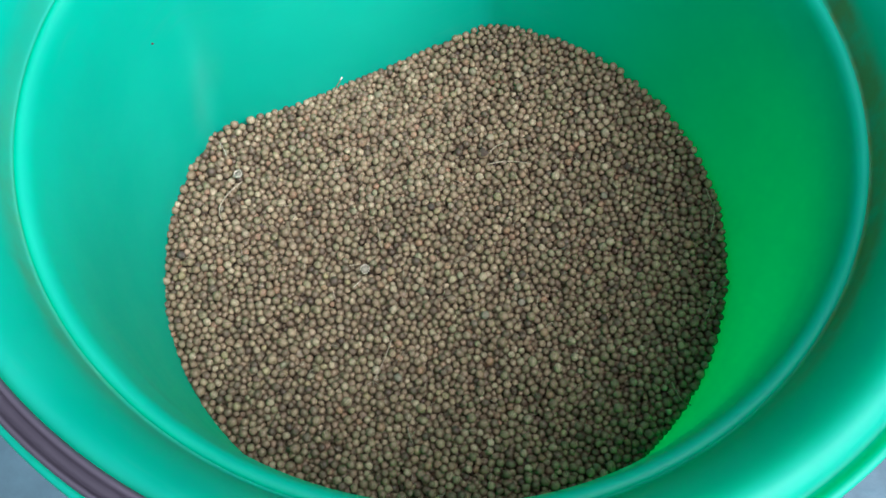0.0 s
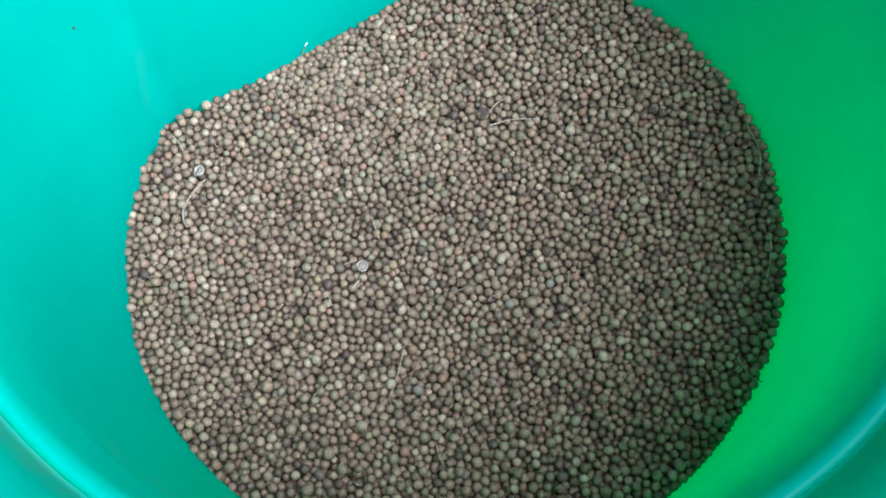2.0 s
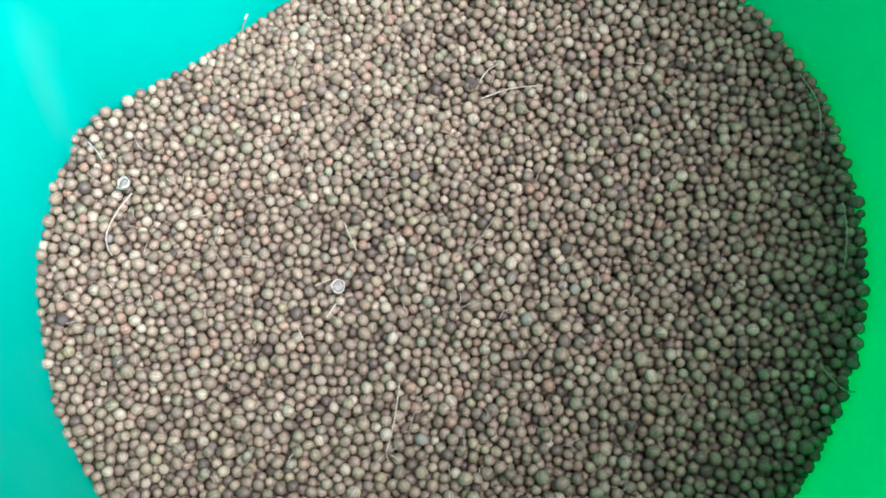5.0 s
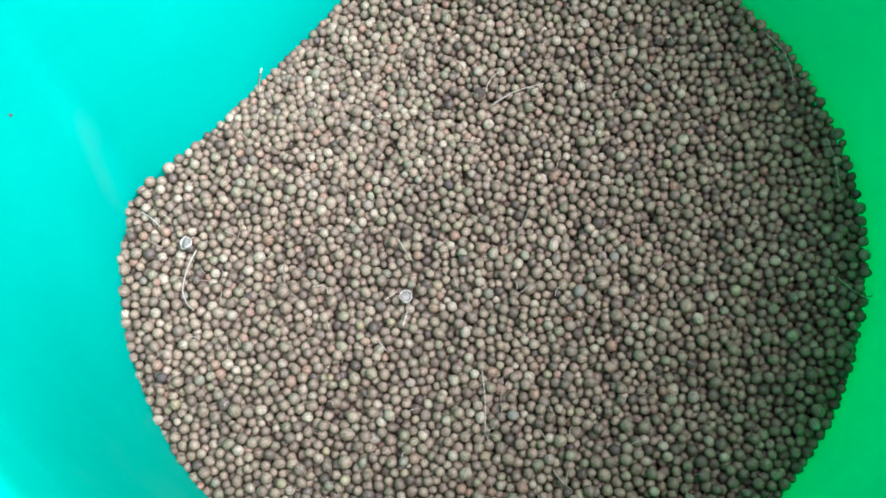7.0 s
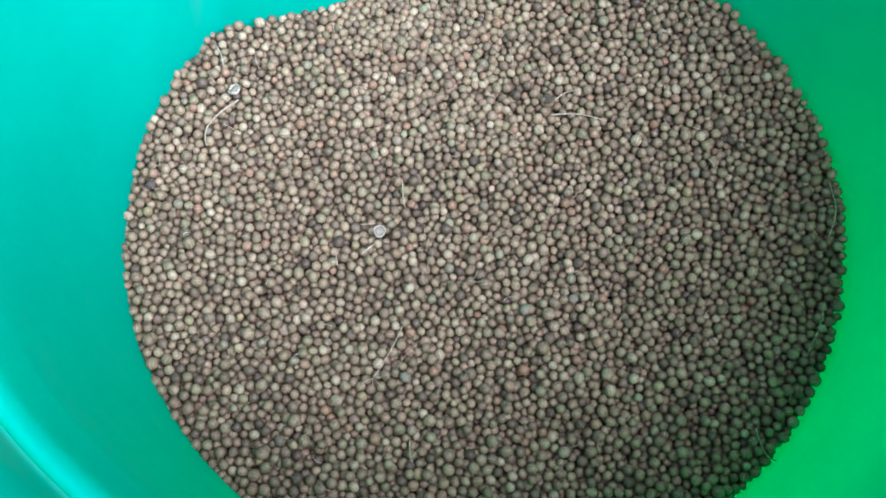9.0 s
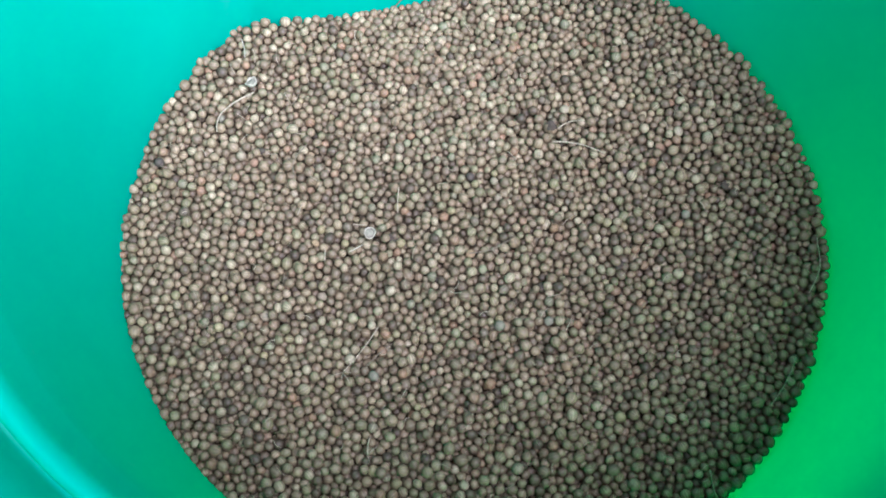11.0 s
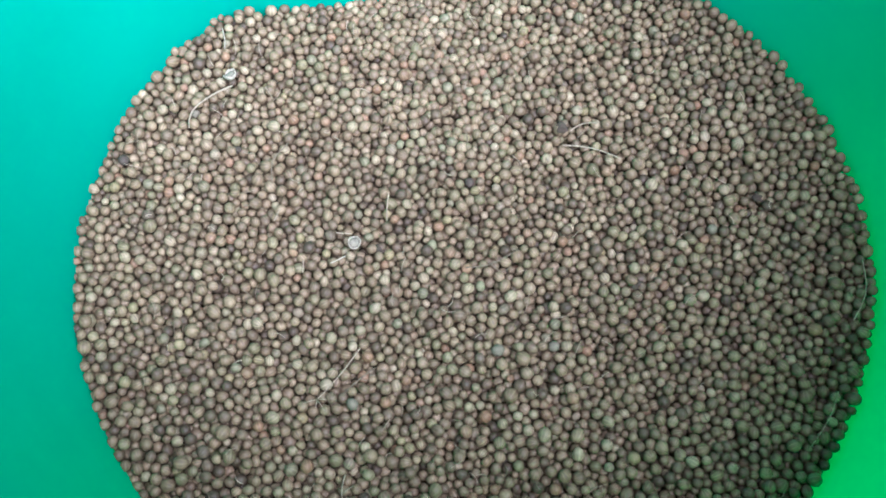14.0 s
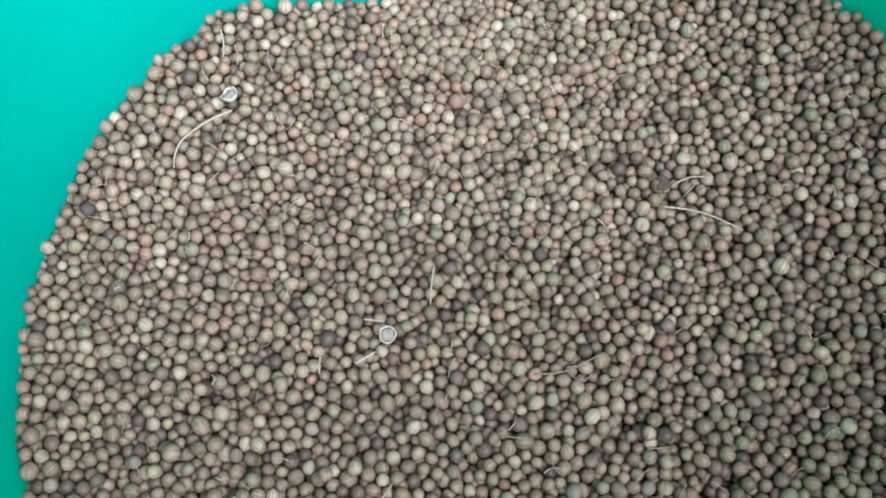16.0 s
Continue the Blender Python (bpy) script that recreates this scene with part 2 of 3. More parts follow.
def smooth_profile(points, steps=5):
    """Catmull-Rom through the given profile."""
    out = []
    p = [Vector(q) for q in points]
    for i in range(len(p) - 1):
        a, b, c, d = p[max(i - 1, 0)], p[i], p[i + 1], p[min(i + 2, len(p) - 1)]
        for s in range(steps):
            t = s / steps
            out.append(0.5 * (2 * b + (c - a) * t + (2 * a - 5 * b + 4 * c - d) * t * t + (3 * b - a - 3 * c + d) * t ** 3))
    out.append(p[-1])
    return [(v.x, v.y) for v in out]


# ---- floor ----
bm = bmesh.new()
bmesh.ops.create_grid(bm, x_segments=40, y_segments=40, size=60)
floor = mesh_object("floor", bm, M_FLOOR)
tagged(floor, "worn blue-grey cement floor under the bucket", "floor", kind="structure")

# ---- bucket ----
bucket = new("bucket")
bucket.location = (0, 0, 0)
tagged(bucket, "green plastic bucket with a dented wall, part full of seeds", "bucket")

BOTTOM = -0.186
# inner face of the wall, with the rounded bead at its top
bead = smooth_profile([(0.1399, 0.1178), (0.1394, 0.1186), (0.1383, 0.1190), (0.1371, 0.1187), (0.1360, 0.1176), (0.1351, 0.1158), (0.1344, 0.1130), (0.1333, 0.1070), (wall_radius(0.1), 0.1)], 4)
inner = bead + [(wall_radius(h), h) for h in (0.085, 0.07, 0.055, 0.04, 0.03, 0.02, 0.01, 0.0, -0.01, -0.02, -0.04, -0.07, -0.11, -0.15, BOTTOM + 0.012)]
outer = [(wall_radius(h) + 0.0024, h) for h in (BOTTOM + 0.012, -0.15, -0.11, -0.07, -0.04, -0.02, -0.01, 0.0, 0.01, 0.02, 0.03, 0.04, 0.055, 0.07, 0.085, 0.1)] + [(0.1360, 0.108), (0.1378, 0.115)]
part("wall", lathe(inner + [(0.108, BOTTOM + 0.004), (0.108, BOTTOM - 0.002), (0.117, BOTTOM - 0.002)] + outer, True), M_WALL, bucket, "green plastic bucket wall with a flat dent")

bm = bmesh.new()
bmesh.ops.create_circle(bm, cap_ends=True, segments=96, radius=0.1085)
ext = bmesh.ops.extrude_face_region(bm, geom=bm.faces[:])
for v in [g for g in ext["geom"] if isinstance(g, bmesh.types.BMVert)]:
    v.co.z += 0.003
bmesh.ops.translate(bm, verts=bm.verts, vec=(0, 0, ZS + BOTTOM))
bmesh.ops.recalc_face_normals(bm, faces=bm.faces)
part("base", bm, M_BUCKET, bucket)

# rim: ledge, grimy groove, flared lip with a rounded top, catch channel and a thin outer lip
rim_in = smooth_profile([
    (0.1392, 0.1180), (0.1401, 0.1181), (0.1407, 0.1190), (0.1414, 0.1222), (0.1424, 0.1270), (0.1438, 0.1318), (0.1458, 0.1364), (0.1482, 0.1406),
    (0.1508, 0.1442), (0.1534, 0.1464), (0.1562, 0.1468), (0.1588, 0.1452), (0.1602, 0.1434), (0.1613, 0.1428), (0.1622, 0.1436), (0.1631, 0.1452),
    (0.1642, 0.1458), (0.1653, 0.1452), (0.1657, 0.1433)], 4)
rim_out = [(0.1658, 0.1308), (0.1640, 0.1308), (0.1636, 0.1402), (0.1592, 0.1406), (0.1562, 0.1444), (0.1540, 0.1440), (0.1520, 0.1422), (0.1500, 0.1394), (0.1478, 0.1352),
           (0.1460, 0.1308), (0.1446, 0.1262), (0.1436, 0.1215), (0.1426, 0.1175), (0.1408, 0.1150), (0.1392, 0.1152)]
part("rim", lathe(rim_in + rim_out, False, flared=True), M_RIM, bucket, "flared green plastic rim with a rounded lip")

# handle: a U-section strip resting in the catch channel
u = [(0.1566, 0.1512), (0.1570, 0.1528), (0.1578, 0.1533), (0.1584, 0.1528), (0.1588, 0.1508), (0.1592, 0.1482), (0.1614, 0.1482), (0.1617, 0.1506), (0.1620, 0.1522),
     (0.1626, 0.1526), (0.1631, 0.1520), (0.1634, 0.1506), (0.1630, 0.1472), (0.1621, 0.1462), (0.1586, 0.1466), (0.1575, 0.1480)]
part("handle", lathe(u, False, 120, True, (radians(172), radians(262)), True), M_HANDLE, bucket, "grey-violet U-shaped carrying handle folded onto the rim")

# speck on the wall
th, h = radians(159.5), 0.070
bm = bmesh.new()
bmesh.ops.create_icosphere(bm, subdivisions=2, radius=0.0005)
for v in bm.verts:
    v.co *= 1 + 0.35 * noise.noise(v.co * 1500)
    v.co.z *= 0.8
rw = wall_radius(h)
lean = LEAN * (h / 0.12)
bmesh.ops.translate(bm, verts=bm.verts, vec=(lean.x + rw * math.cos(th), lean.y + rw * math.sin(th), ZS + h))
speck = mesh_object("speck", bm, M_DARK)
speck.parent = bucket
tagged(speck, "dark speck of dirt stuck to the wall")

# ---- seeds ----


def surface(x, y):
    """Height of the seeds' surface, a shallow uneven hollow."""
    return ZS - 0.001 + 0.034 * x + 0.022 * y + 0.25 * x * x + 0.35 * x * y + 0.04 * y * y


def wall_at(theta):
    return dented(theta, 0.0, wall_radius(0.0))


WALL = np.array([wall_at(2 * math.pi * i / 720) for i in range(721)])


def settle(count, rng):
    """Lets seeds of many sizes fall together in a shallow layer; gives their places and radii."""
    rad = np.clip(rng.normal(0.00172, 0.00023, count), 0.0011, 0.0024)
    ang, rr = rng.uniform(0, 2 * np.pi, count), np.sqrt(rng.uniform(0, 1, count))
    lim = np.interp(ang, np.linspace(0, 2 * np.pi, 721), WALL) - rad
    pos = np.stack([rr * lim * np.cos(ang), rr * lim * np.sin(ang), rng.uniform(0.001, 0.017, count)], 1)
    pairs = None
    for step in range(150):
        if step % 6 == 0:
            cell = 0.0056
            key = np.floor((pos + 0.2) / cell).astype(np.int64)
            code = key[:, 0] * 1000000 + key[:, 1] * 1000 + key[:, 2]
            order = np.argsort(code, kind="stable")
            ordered = code[order]
            first, second = [], []
            for dx in (-1, 0, 1):
                for dy in (-1, 0, 1):
                    for dz in (-1, 0, 1):
                        want = code + dx * 1000000 + dy * 1000 + dz
                        lo, hi = np.searchsorted(ordered, want, "left"), np.searchsorted(ordered, want, "right")
                        for k in range(int((hi - lo).max())):
                            ok = np.nonzero(lo + k < hi)[0]
                            first.append(ok)
                            second.append(order[lo[ok] + k])
            a, b = np.concatenate(first), np.concatenate(second)
            keep = a < b
            pairs = a[keep], b[keep]
        a, b = pairs
        pos[:, 2] -= 0.00022 if step < 120 else 0.00005
        d = pos[b] - pos[a]
        dist = np.sqrt((d * d).sum(1)) + 1e-9
        over = rad[a] + rad[b] - dist
        hit = over > 0
        push = d[hit] / dist[hit, None] * (over[hit] * 0.42)[:, None]
        for c in range(3):
            pos[:, c] -= np.bincount(a[hit], push[:, c], count)
            pos[:, c] += np.bincount(b[hit], push[:, c], count)
        ang = np.arctan2(pos[:, 1], pos[:, 0]) % (2 * np.pi)
        lim = np.interp(ang, np.linspace(0, 2 * np.pi, 721), WALL) - rad - 0.0002
        r = np.hypot(pos[:, 0], pos[:, 1])
        k = np.minimum(1.0, lim / np.maximum(r, 1e-6))
        pos[:, :2] *= k[:, None]
        pos[:, 2] = np.maximum(pos[:, 2], rad)
    return pos, rad


def seed_shape(segs, rings, ridge):
    """Vertices, quads (with triangles at the ends) and uv of one ribbed seed, one unit in radius."""
    v, uv = [(0, 0, -0.97)], [(0.5, 0.0)]
    for j in range(1, rings):
        ph = math.pi * j / rings
        for i in range(segs):
            th = 2 * math.pi * i / segs
            r = math.sin(ph) * (1 + (ridge if i % 2 else -ridge) * math.sin(ph))
            v.append((r * math.cos(th), r * math.sin(th), -math.cos(ph)))
            uv.append((i / segs, j / rings))
    v.append((0, 0, 1.12))
    uv.append((0.5, 1.0))
    f = []
    last = len(v) - 1
    for i in range(segs):
        k = (i + 1) % segs
        f.append((0, 1 + k, 1 + i))
        for j in range(rings - 2):
            p, q = 1 + j * segs, 1 + (j + 1) * segs
            f.append((p + i, p + k, q + k))
            f.append((p + i, q + k, q + i))
        f.append((last - segs + i, last - segs + k, last))
    return np.array(v, float), np.array(f), np.array(uv, float)


def turns(count, rng):
    """Random rotation matrices."""
    q = rng.normal(size=(count, 4))
    q /= np.linalg.norm(q, axis=1)[:, None]
    w, x, y, z = q.T
    return np.stack([1 - 2 * (y * y + z * z), 2 * (x * y - z * w), 2 * (x * z + y * w), 2 * (x * y + z * w), 1 - 2 * (x * x + z * z), 2 * (y * z - x * w),
                     2 * (x * z - y * w), 2 * (y * z + x * w), 1 - 2 * (x * x + y * y)], 1).reshape(-1, 3, 3)


SHRUNK = 0.94  # dry seeds lie a little loose


def joined_seeds(name, shape, pos, rad, rot, stretch, material):
    """One mesh of many seeds."""
    v, f, uv = shape
    n, nv = len(pos), len(v)
    # each seed is a little flattened on one side and drawn out on another
    shape_rng = np.random.default_rng(n + 5)
    side = shape_rng.normal(size=(2, n, 3))
    side /= np.linalg.norm(side, axis=2)[..., None]
    flat_in, pull = (np.clip(np.einsum("vj,nj->nv", v, d), 0, 1) ** 2 * shape_rng.uniform(0.0, 1.0, (n, 1)) for d in side)
    v = v[None] * (1 - 0.2 * flat_in + 0.09 * pull)[..., None]
    verts = np.einsum("nij,nvj->nvi", rot, v * (stretch * rad[:, None] * SHRUNK)[:, None, :]) + pos[:, None, :]
    faces = (f[None] + (np.arange(n) * nv)[:, None, None]).reshape(-1)
    me = bpy.data.meshes.new(name)
    me.vertices.add(n * nv)
    me.vertices.foreach_set("co", verts.astype(np.float32).reshape(-1))
    me.loops.add(len(faces))
    me.loops.foreach_set("vertex_index", faces.astype(np.int32))
    me.polygons.add(len(faces) // 3)
    me.polygons.foreach_set("loop_start", np.arange(0, len(faces), 3, dtype=np.int32))
    layer = me.uv_layers.new(name="UVMap")
    layer.data.foreach_set("uv", np.tile(uv[f.reshape(-1)], (n, 1)).astype(np.float32).reshape(-1))
    me.update(calc_edges=True)
    me.shade_smooth()
    me.materials.append(material)
    return new(name, me)


rng = np.random.default_rng(7)
COUNT = 17200
pos, rad = settle(COUNT, rng)
pos[:, :2] *= 1.003  # pressed against the wall
pos[:, 0] -= 0.0008
layer_top = np.percentile(pos[:, 2] + rad, 97)
pos[:, 2] += np.array([surface(x, y) for x, y, _ in pos]) - layer_top + 0.0018
rot, stretch = turns(COUNT, rng), np.stack([rng.uniform(0.92, 1.02, COUNT), rng.uniform(0.93, 1.03, COUNT), 0.95 + 0.2 * rng.uniform(0, 1, COUNT) ** 2], 1)
to_wall = np.interp(np.arctan2(pos[:, 1], pos[:, 0]) % (2 * np.pi), np.linspace(0, 2 * np.pi, 721), WALL) - np.hypot(pos[:, 0], pos[:, 1])
# seeds by the wall lie level with their neighbours
level = np.array([surface(x, y) for x, y, _ in pos])
pos[:, 2] = np.minimum(pos[:, 2], level - np.where(to_wall < 0.006, 0.0010, 0.0002))
depth = level - pos[:, 2]
shown = depth < 0.006
# hollows where a seed of the top layer is missing
gone = (depth < 0.0022) & (to_wall > 0.006) & (rng.uniform(0, 1, COUNT) < np.array([max(0.06, 0.19 + 0.45 * noise.noise((x * 55, y * 55, 4.0))) for x, y, _ in pos]))
for x, y in ((-0.0359, -0.0156), (-0.0998, 0.0276)):  # room for the split seeds
    gone |= (np.hypot(pos[:, 0] - x, pos[:, 1] - y) < 0.0036) & (depth < 0.0022)
pos, rad, rot, stretch, depth, shown = (v[~gone] for v in (pos, rad, rot, stretch, depth, shown))
COUNT = len(pos)

heap = new("coriander_seeds")
heap.location = (0, 0, 0)
tagged(heap, "heap of dry tan and brown coriander seeds filling the bucket", "seeds")

# the seeds round the middle of the heap are single pieces, the others one mass
middle = np.hypot(pos[:, 0] + 0.022, pos[:, 1] + 0.005)
single = np.zeros(COUNT, bool)
single[np.argsort(np.where(depth < 0.0035, middle, 9))[:300]] = True
fine, coarse = seed_shape(16, 7, 0.036), seed_shape(10, 6, 0.0)
# a few seeds that stand out by their colour, at their places
ODD = [(-114, 18, "rust"), (-52, -25, "amber"), (-86, -4, "rust"), (4, -13, "lime"), (7, -14, "lime"), (1, -11, "amber"), (33, -25, "mint"), (20, -30, "mint"),
       (-88, 38, "rust"), (-15, -7, "lime"), (-36, 22, "lime"), (-104, 12, "mint"), (52, 52, "rust"), (30, 8, "rust"),
       (-20, 62, "rust"), (70, 30, "mint"), (-44, -44, "pale"), (60, -52, "lime"), (84, 6, "rust"),
       (-121.9, -15.4, "dark"), (-8, 18, "dark"), (-14, -62, "mint"), (-80, 60, "amber"), (-5, 95, "amber")]
TINTS = {"rust": (0.215, 0.13, 0.075), "amber": (0.255, 0.17, 0.09), "lime": (0.20, 0.195, 0.105), "mint": (0.175, 0.158, 0.105), "pale": (0.22, 0.175, 0.11), "dark": (0.065, 0.05, 0.035)}
odd = {}
for x, y, tint in ODD:
    away = np.hypot(pos[:, 0] - x / 1000, pos[:, 1] - y / 1000) + np.where(depth < 0.0028, 0, 1) + np.where(single, 0, 0.0)
    odd[int(np.argmin(away))] = tint
single[list(odd)] = True
m = shown & ~single
ob = joined_seeds("seed_layer", fine, pos[m], rad[m], rot[m], stretch[m], M_SEEDS)
ob.parent = heap
tagged(ob, "mass of ribbed tan coriander seeds", kind="stuff")
m = ~shown & ~single
ob = joined_seeds("seed_bed", coarse, pos[m], rad[m], rot[m], stretch[m], M_SEEDS)
ob.parent = heap
tagged(ob, "lower layer of tan coriander seeds", kind="stuff")

# a few shapes shared by the single seeds
forms = []
for k in range(5):
    v, f, uv = fine
    lump = v * (1 - 0.16 * np.clip(v @ np.array([math.cos(k * 1.3), math.sin(k * 1.3), 0.3 * (k - 2)]), 0, 1) ** 2)[:, None]
    one = joined_seeds("seed", (lump, f, uv), np.zeros((1, 3)), np.ones(1), np.eye(3)[None], np.ones((1, 3)), M_SEED)
    forms.append(one.data)
    bpy.data.objects.remove(one)
tinted = {}
for tint, colour in TINTS.items():
    tinted[tint] = forms[0].copy()
    tinted[tint].materials[0] = plain_material(tint + "_seed_skin", colour, 0.75, 700, 0.3)
for i in np.nonzero(single)[0]:
    ob = new("seed", tinted[odd[i]] if i in odd else forms[i % 5])
    ob.parent = heap
    ob.matrix_basis = Matrix.LocRotScale(Vector(pos[i]), Matrix(rot[i].tolist()).to_quaternion(), Vector(stretch[i] * rad[i]))  # its mesh is shrunk already

# solid filler under the top layers, its dark colour painting shade into the gaps
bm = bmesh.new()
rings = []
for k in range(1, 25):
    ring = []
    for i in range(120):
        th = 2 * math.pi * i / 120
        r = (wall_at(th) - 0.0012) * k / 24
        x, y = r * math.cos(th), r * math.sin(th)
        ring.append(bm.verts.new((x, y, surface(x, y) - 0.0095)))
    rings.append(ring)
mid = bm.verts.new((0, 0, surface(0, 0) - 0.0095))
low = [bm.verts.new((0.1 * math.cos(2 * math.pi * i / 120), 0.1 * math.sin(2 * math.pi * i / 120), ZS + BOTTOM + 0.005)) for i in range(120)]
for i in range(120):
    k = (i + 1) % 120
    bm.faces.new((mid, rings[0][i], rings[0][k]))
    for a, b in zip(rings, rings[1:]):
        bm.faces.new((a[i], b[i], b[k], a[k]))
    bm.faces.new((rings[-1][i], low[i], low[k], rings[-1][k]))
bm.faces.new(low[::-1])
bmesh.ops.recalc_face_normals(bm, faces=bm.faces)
part("seed_core", bm, M_CORE, heap, "filler body under the seeds, coloured dark as shade in their gaps")

# ---- stalks and husks lying on the seeds ----


def top_at(x, y):
    """Height of the seeds' tops at a place, in metres."""
    d2 = (pos[:, 0] - x) ** 2 + (pos[:, 1] - y) ** 2
    near = d2 < rad ** 2
    if not near.any():
        return surface(x, y) - 0.004
    return float((pos[near, 2] + np.sqrt(rad[near] ** 2 - d2[near])).max())


def tube(bm, points, r0, r1, sides=6):
    """A tapering round stalk through the points."""
    rings = []
    n = len(points)
    for i, p in enumerate(points):
        way = (points[min(i + 1, n - 1)] - points[max(i - 1, 0)]).normalized()
        side = way.orthogonal().normalized()
        up = way.cross(side)
        r = r0 + (r1 - r0) * i / (n - 1)
        rings.append([bm.verts.new(p + r * (math.cos(2 * math.pi * k / sides) * side + math.sin(2 * math.pi * k / sides) * up)) for k in range(sides)])
    for a, b in zip(rings, rings[1:]):
        turn = min(range(sides), key=lambda s: sum((a[k].co - b[(k + s) % sides].co).length for k in range(sides)))
        for k in range(sides):
            bm.faces.new((a[k], a[(k + 1) % sides], b[(k + 1 + turn) % sides], b[(k + turn) % sides]))
    bm.faces.new(rings[0][::-1])
    bm.faces.new(rings[-1])


def resting(plan, lift=0.0, steps=5, ends=(0.0, 0.0)):
    """A smooth line over the seeds through places in the plan (millimetres)."""
    flat = smooth_profile([(x / 1000, y / 1000) for x, y in plan], steps)
    z = np.array([top_at(x, y) for x, y in flat])
    base = np.polyfit(np.arange(len(z)), z, 1)
    line = np.polyval(base, np.arange(len(z)))
    line += max(0.0, np.percentile(z - line, 90)) + lift
    line += np.linspace(ends[0], ends[1], len(z))
    return [Vector((x, y, h)) for (x, y), h in zip(flat, line)]


def stalk(plan, r0=0.00026, r1=0.00018, material=M_STALK, label="thin dry straw-coloured stalk lying on the seeds", lift=0.0, ends=(0.0, 0.0), branches=()):
    line = resting(plan, lift, 5, ends)
    bm = bmesh.new()
    tube(bm, line, r0, r1)
    for x, y, up in branches:
        tip = Vector((x / 1000, y / 1000, top_at(x / 1000, y / 1000) + up))
        bend = (line[-1] + tip) / 2 + Vector((0, 0, 0.0005))
        tube(bm, [line[-1], bend, tip], r1 * 0.9, r1 * 0.7)
    ob = mesh_object("dry_stalk", bm, material)
    return tagged(ob, label, "stalk", "loose stalks among the seeds")


stalk([(-97, 24), (-101.5, 18), (-104.5, 11), (-104, 6), (-102.5, 3)], 0.00034, 0.00024, M_STALK, "long curved brown stalk lying on the seeds", lift=0.0004, ends=(0.0008, 0.0))
stalk([(15, 41.5), (22, 43), (28, 43), (35, 42)], 0.00032, 0.00022, M_STALK, "straight pale stalk lying on the seeds", ends=(0.0, 0.0008))
stalk([(15.5, 49), (19, 52), (24, 53)], 0.0003, 0.00022, M_STALK, "short bent stalk beside a dark hollow", ends=(0.0, 0.001))
stalk([(0, -11), (6, -8), (10, -4), (13.5, 0)], 0.00022, 0.00015, M_STALK_DARK)
stalk([(7, -7), (11, -8), (13, -5)], 0.00016, 0.00013, M_STALK_DARK)
stalk([(-21, -47), (-23, -55), (-25, -61), (-27, -66)], 0.00022, 0.00018, M_STALK, "umbel stalk with four short rays, lying on the seeds", lift=0.0004,
      branches=((-24, -65.5, 0.001), (-23.5, -68.5, 0.0012), (-26, -71, 0.0008), (-30, -69, 0.0008)))
stalk([(-15, -50), (-18, -56), (-20, -62)], 0.00022, 0.00018, M_STALK_DARK)
stalk([(97, -58), (99, -62), (102, -66), (106, -67)], 0.00028, 0.0002, M_STALK, "curved stalk at the edge of the seeds", ends=(0.0, 0.0012))
stalk([(-11, -83), (-10.5, -86), (-9.5, -89)], 0.00026, 0.0002, M_STALK, "forked stalk lying on the seeds", branches=((-7.5, -85.5, 0.0008), (-8, -91, 0.0004)))
stalk([(-32, 4), (-31, 0), (-29.5, -4)], 0.00024, 0.00018, M_STALK)
upright = stalk([(-61, 77.5), (-59.8, 79.6), (-58.2, 82)], 0.00030, 0.00024, M_STALK_DARK, "brown stalk with a white tip sticking up by the wall", ends=(-0.0012, 0.0038))
end = resting([(-61, 77.5), (-59.8, 79.6), (-58.2, 82)], 0.0, 5, (-0.0012, 0.0038))
bm = bmesh.new()
tube(bm, [end[-1] - (end[-1] - end[-4]) * 0.15, end[-1] + (end[-1] - end[-4]) * 0.35, end[-1] + (end[-1] - end[-4]) * 0.8], 0.00034, 0.00052)
part("tip", bm, M_TIP, upright, "white broken tip")
stalk([(-112, 46), (-109, 42), (-107, 38)], 0.00024, 0.00018, M_PALE)
stalk([(-49, -26), (-47.5, -30)], 0.00026, 0.0002, M_STALK)
stalk([(-40, -25), (-37, -20)], 0.00024, 0.0002, M_PALE)
stalk([(-43, -14), (-38, -12.5)], 0.00022, 0.00018, M_STALK)
stalk([(112, -30), (115, -20), (115.5, -12)], 0.00024, 0.00018, M_STALK)
stalk([(116, 12), (117.5, 22), (114, 32)], 0.00026, 0.00018, M_STALK, "curved stalk at the edge of the seeds")
stalk([(-70, 10), (-72, 2), (-69, -5)], 0.00022, 0.00018, M_STALK_DARK)

pick = random.Random(11)
for k in range(250):
    a, r = pick.uniform(0, 2 * math.pi), 0.118 * math.sqrt(pick.random())
    x, y = r * math.cos(a) * 1000, r * math.sin(a) * 1000
    if r > wall_at(a % (2 * math.pi)) - 0.008 or min(math.hypot(x + 35.9, y + 15.6), math.hypot(x + 99.8, y - 27.6)) < 6:
        continue
    way, length, bow = pick.uniform(0, 2 * math.pi), pick.uniform(1.8, 4.8), pick.uniform(-1.6, 1.6)
    dx, dy = math.cos(way) * length / 2, math.sin(way) * length / 2
    thick = pick.uniform(0.00013, 0.00021)
    stalk([(x - dx, y - dy), (x - dy / length * bow, y + dx / length * bow), (x + dx, y + dy)], thick, thick * 0.6,
          pick.choice((M_STALK, M_STALK, M_STALK_DARK)), ends=(-0.0006, pick.uniform(0.0002, 0.0018)))


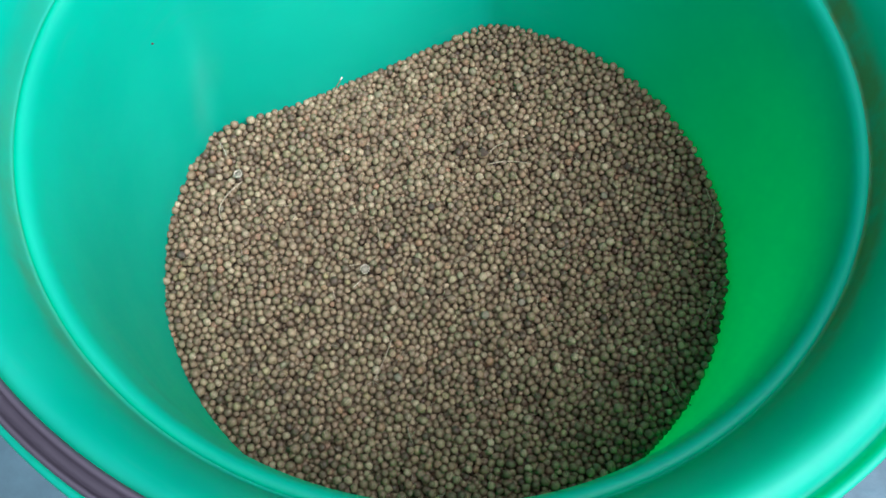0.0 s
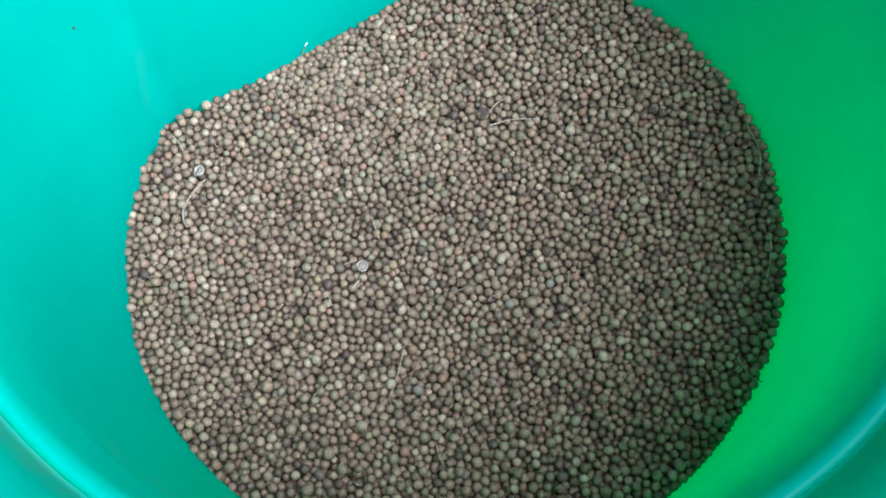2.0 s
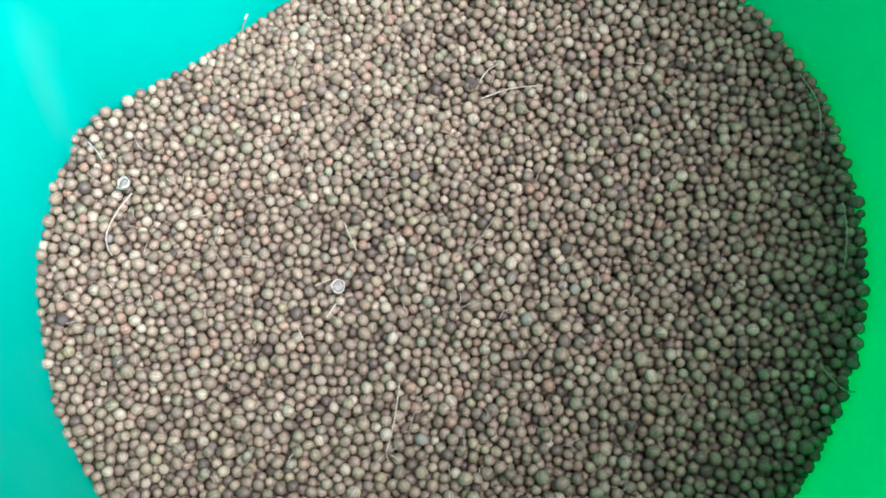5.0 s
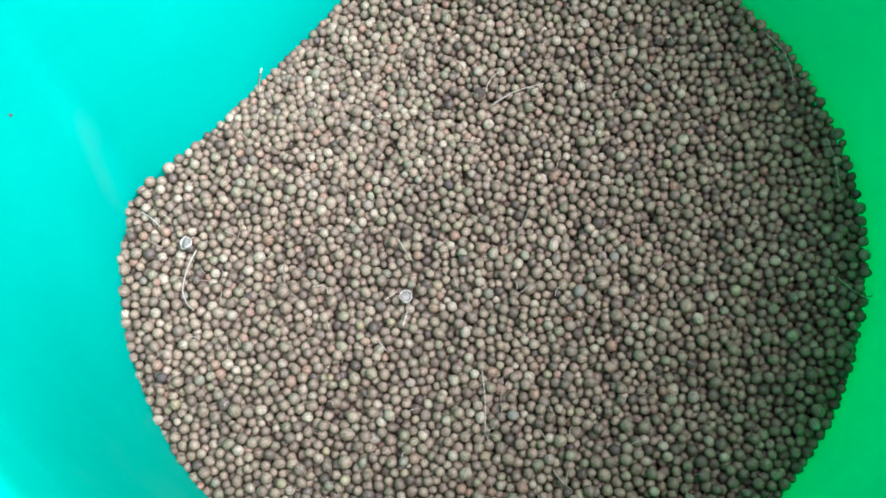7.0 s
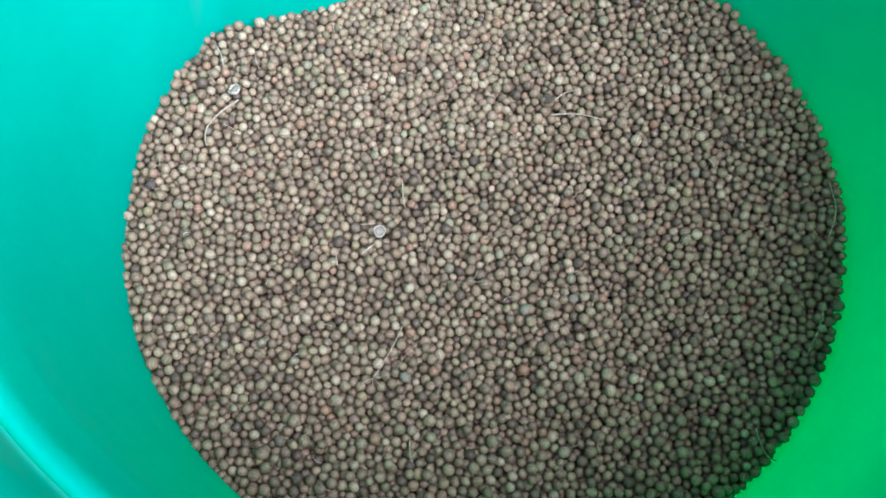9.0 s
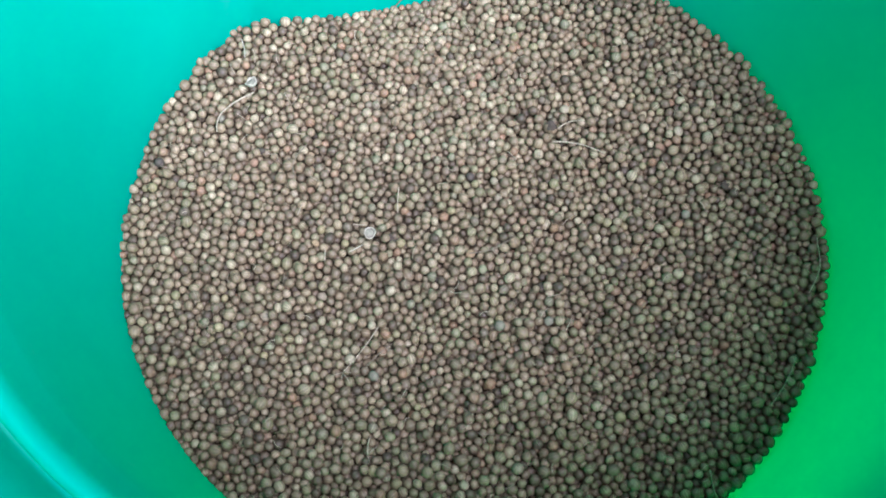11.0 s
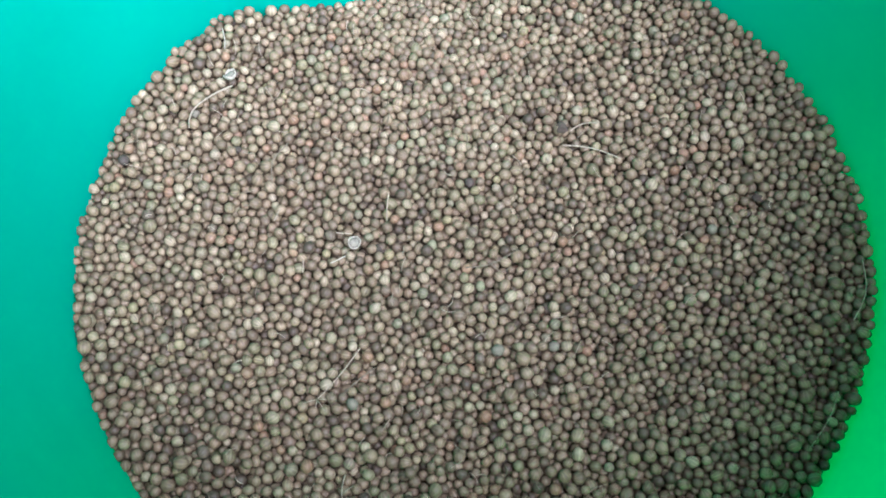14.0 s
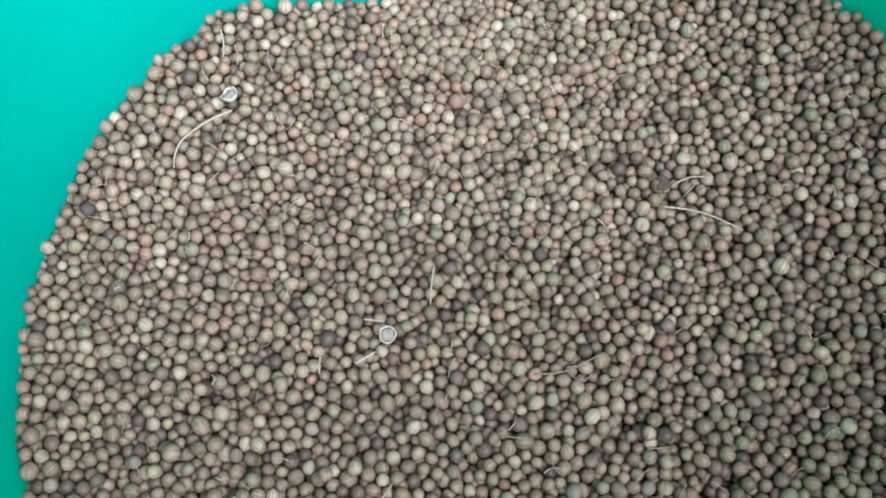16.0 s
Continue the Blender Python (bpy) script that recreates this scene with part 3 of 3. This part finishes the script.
def half_husk(name, x, y, size, tilt, spin, label):
    """Half of a split seed, hollow side up: a thin husk cup with its pale kernel."""
    thing = new(name)
    z = top_at(x / 1000, y / 1000)
    thing.matrix_basis = pose(x / 1000, y / 1000, max(z + size * 0.6, surface(x / 1000, y / 1000) + 0.0012), tilt, 0, spin)
    cup, kern = bmesh.new(), bmesh.new()
    outer_rings = []
    for j in range(1, 8):
        ph = math.pi / 2 * j / 7
        outer_rings.append((size * math.sin(ph), -size * math.cos(ph)))
    inner_rings = [(r * 0.84, z0 * 0.84) for r, z0 in reversed(outer_rings)]
    prof = outer_rings + [(size * 0.92, 0.00012)] + inner_rings
    rows = [[cup.verts.new((r * math.cos(2 * math.pi * i / 24), r * 1.06 * math.sin(2 * math.pi * i / 24), h)) for i in range(24)] for r, h in prof]
    for a, b in zip(rows, rows[1:]):
        for i in range(24):
            cup.faces.new((a[i], a[(i + 1) % 24], b[(i + 1) % 24], b[i]))
    cup.faces.new(rows[0][::-1])
    cup.faces.new(rows[-1])
    for v in cup.verts:  # torn, uneven edge
        a = math.atan2(v.co.y, v.co.x)
        v.co.z += size * 0.16 * (1 + v.co.z / size) ** 2 * (math.sin(2 * a + spin) + 0.6 * math.sin(5 * a + 2 * spin))
        v.co.x *= 1 + 0.07 * math.sin(3 * a + spin)
    bmesh.ops.recalc_face_normals(cup, faces=cup.faces)
    part("husk", cup, M_PALE, thing, "pale thin seed husk")
    bmesh.ops.create_uvsphere(kern, u_segments=16, v_segments=8, radius=size * 0.8)
    for v in kern.verts:
        v.co.z = v.co.z * 0.5 - size * 0.3
        v.co.z -= 0.0004 * math.exp(-(v.co.x / (size * 0.25)) ** 2)
    part("kernel", kern, M_KERNEL, thing, "grey shrivelled kernel")
    return tagged(thing, label, "seed")


half_husk("split_seed", -35.9, -15.6, 0.0021, 8, 20, "split coriander seed showing its pale hollow half")
half_husk("split_seed", -99.8, 27.6, 0.0023, -25, 70, "whitish split seed with a slit beside a curved stalk")

# dark crumbs; the first, at (13, 47), is a dark lump painting a hollow's shade
for x, y, size in ((13, 47, 0.0023), (52, 2, 0.0024), (-28, -14, 0.0019), (6, 70, 0.0016), (-58, 44, 0.0017), (80, 44, 0.0022), (-85, 2, 0.0018)):
    bm = bmesh.new()
    bmesh.ops.create_icosphere(bm, subdivisions=3, radius=size)
    for v in bm.verts:
        v.co *= 0.75 + 0.5 * noise.noise(v.co * 500 + Vector((x, y, 0)))
        v.co.z *= 0.55
    bmesh.ops.translate(bm, verts=bm.verts, vec=(x / 1000, y / 1000, top_at(x / 1000, y / 1000) - size * 0.25))
    tagged(mesh_object("crumb", bm, M_DARK), "dark lump among the seeds: crumbs of dirt and one painted shaded hollow", "crumb", "crumbs among the seeds")
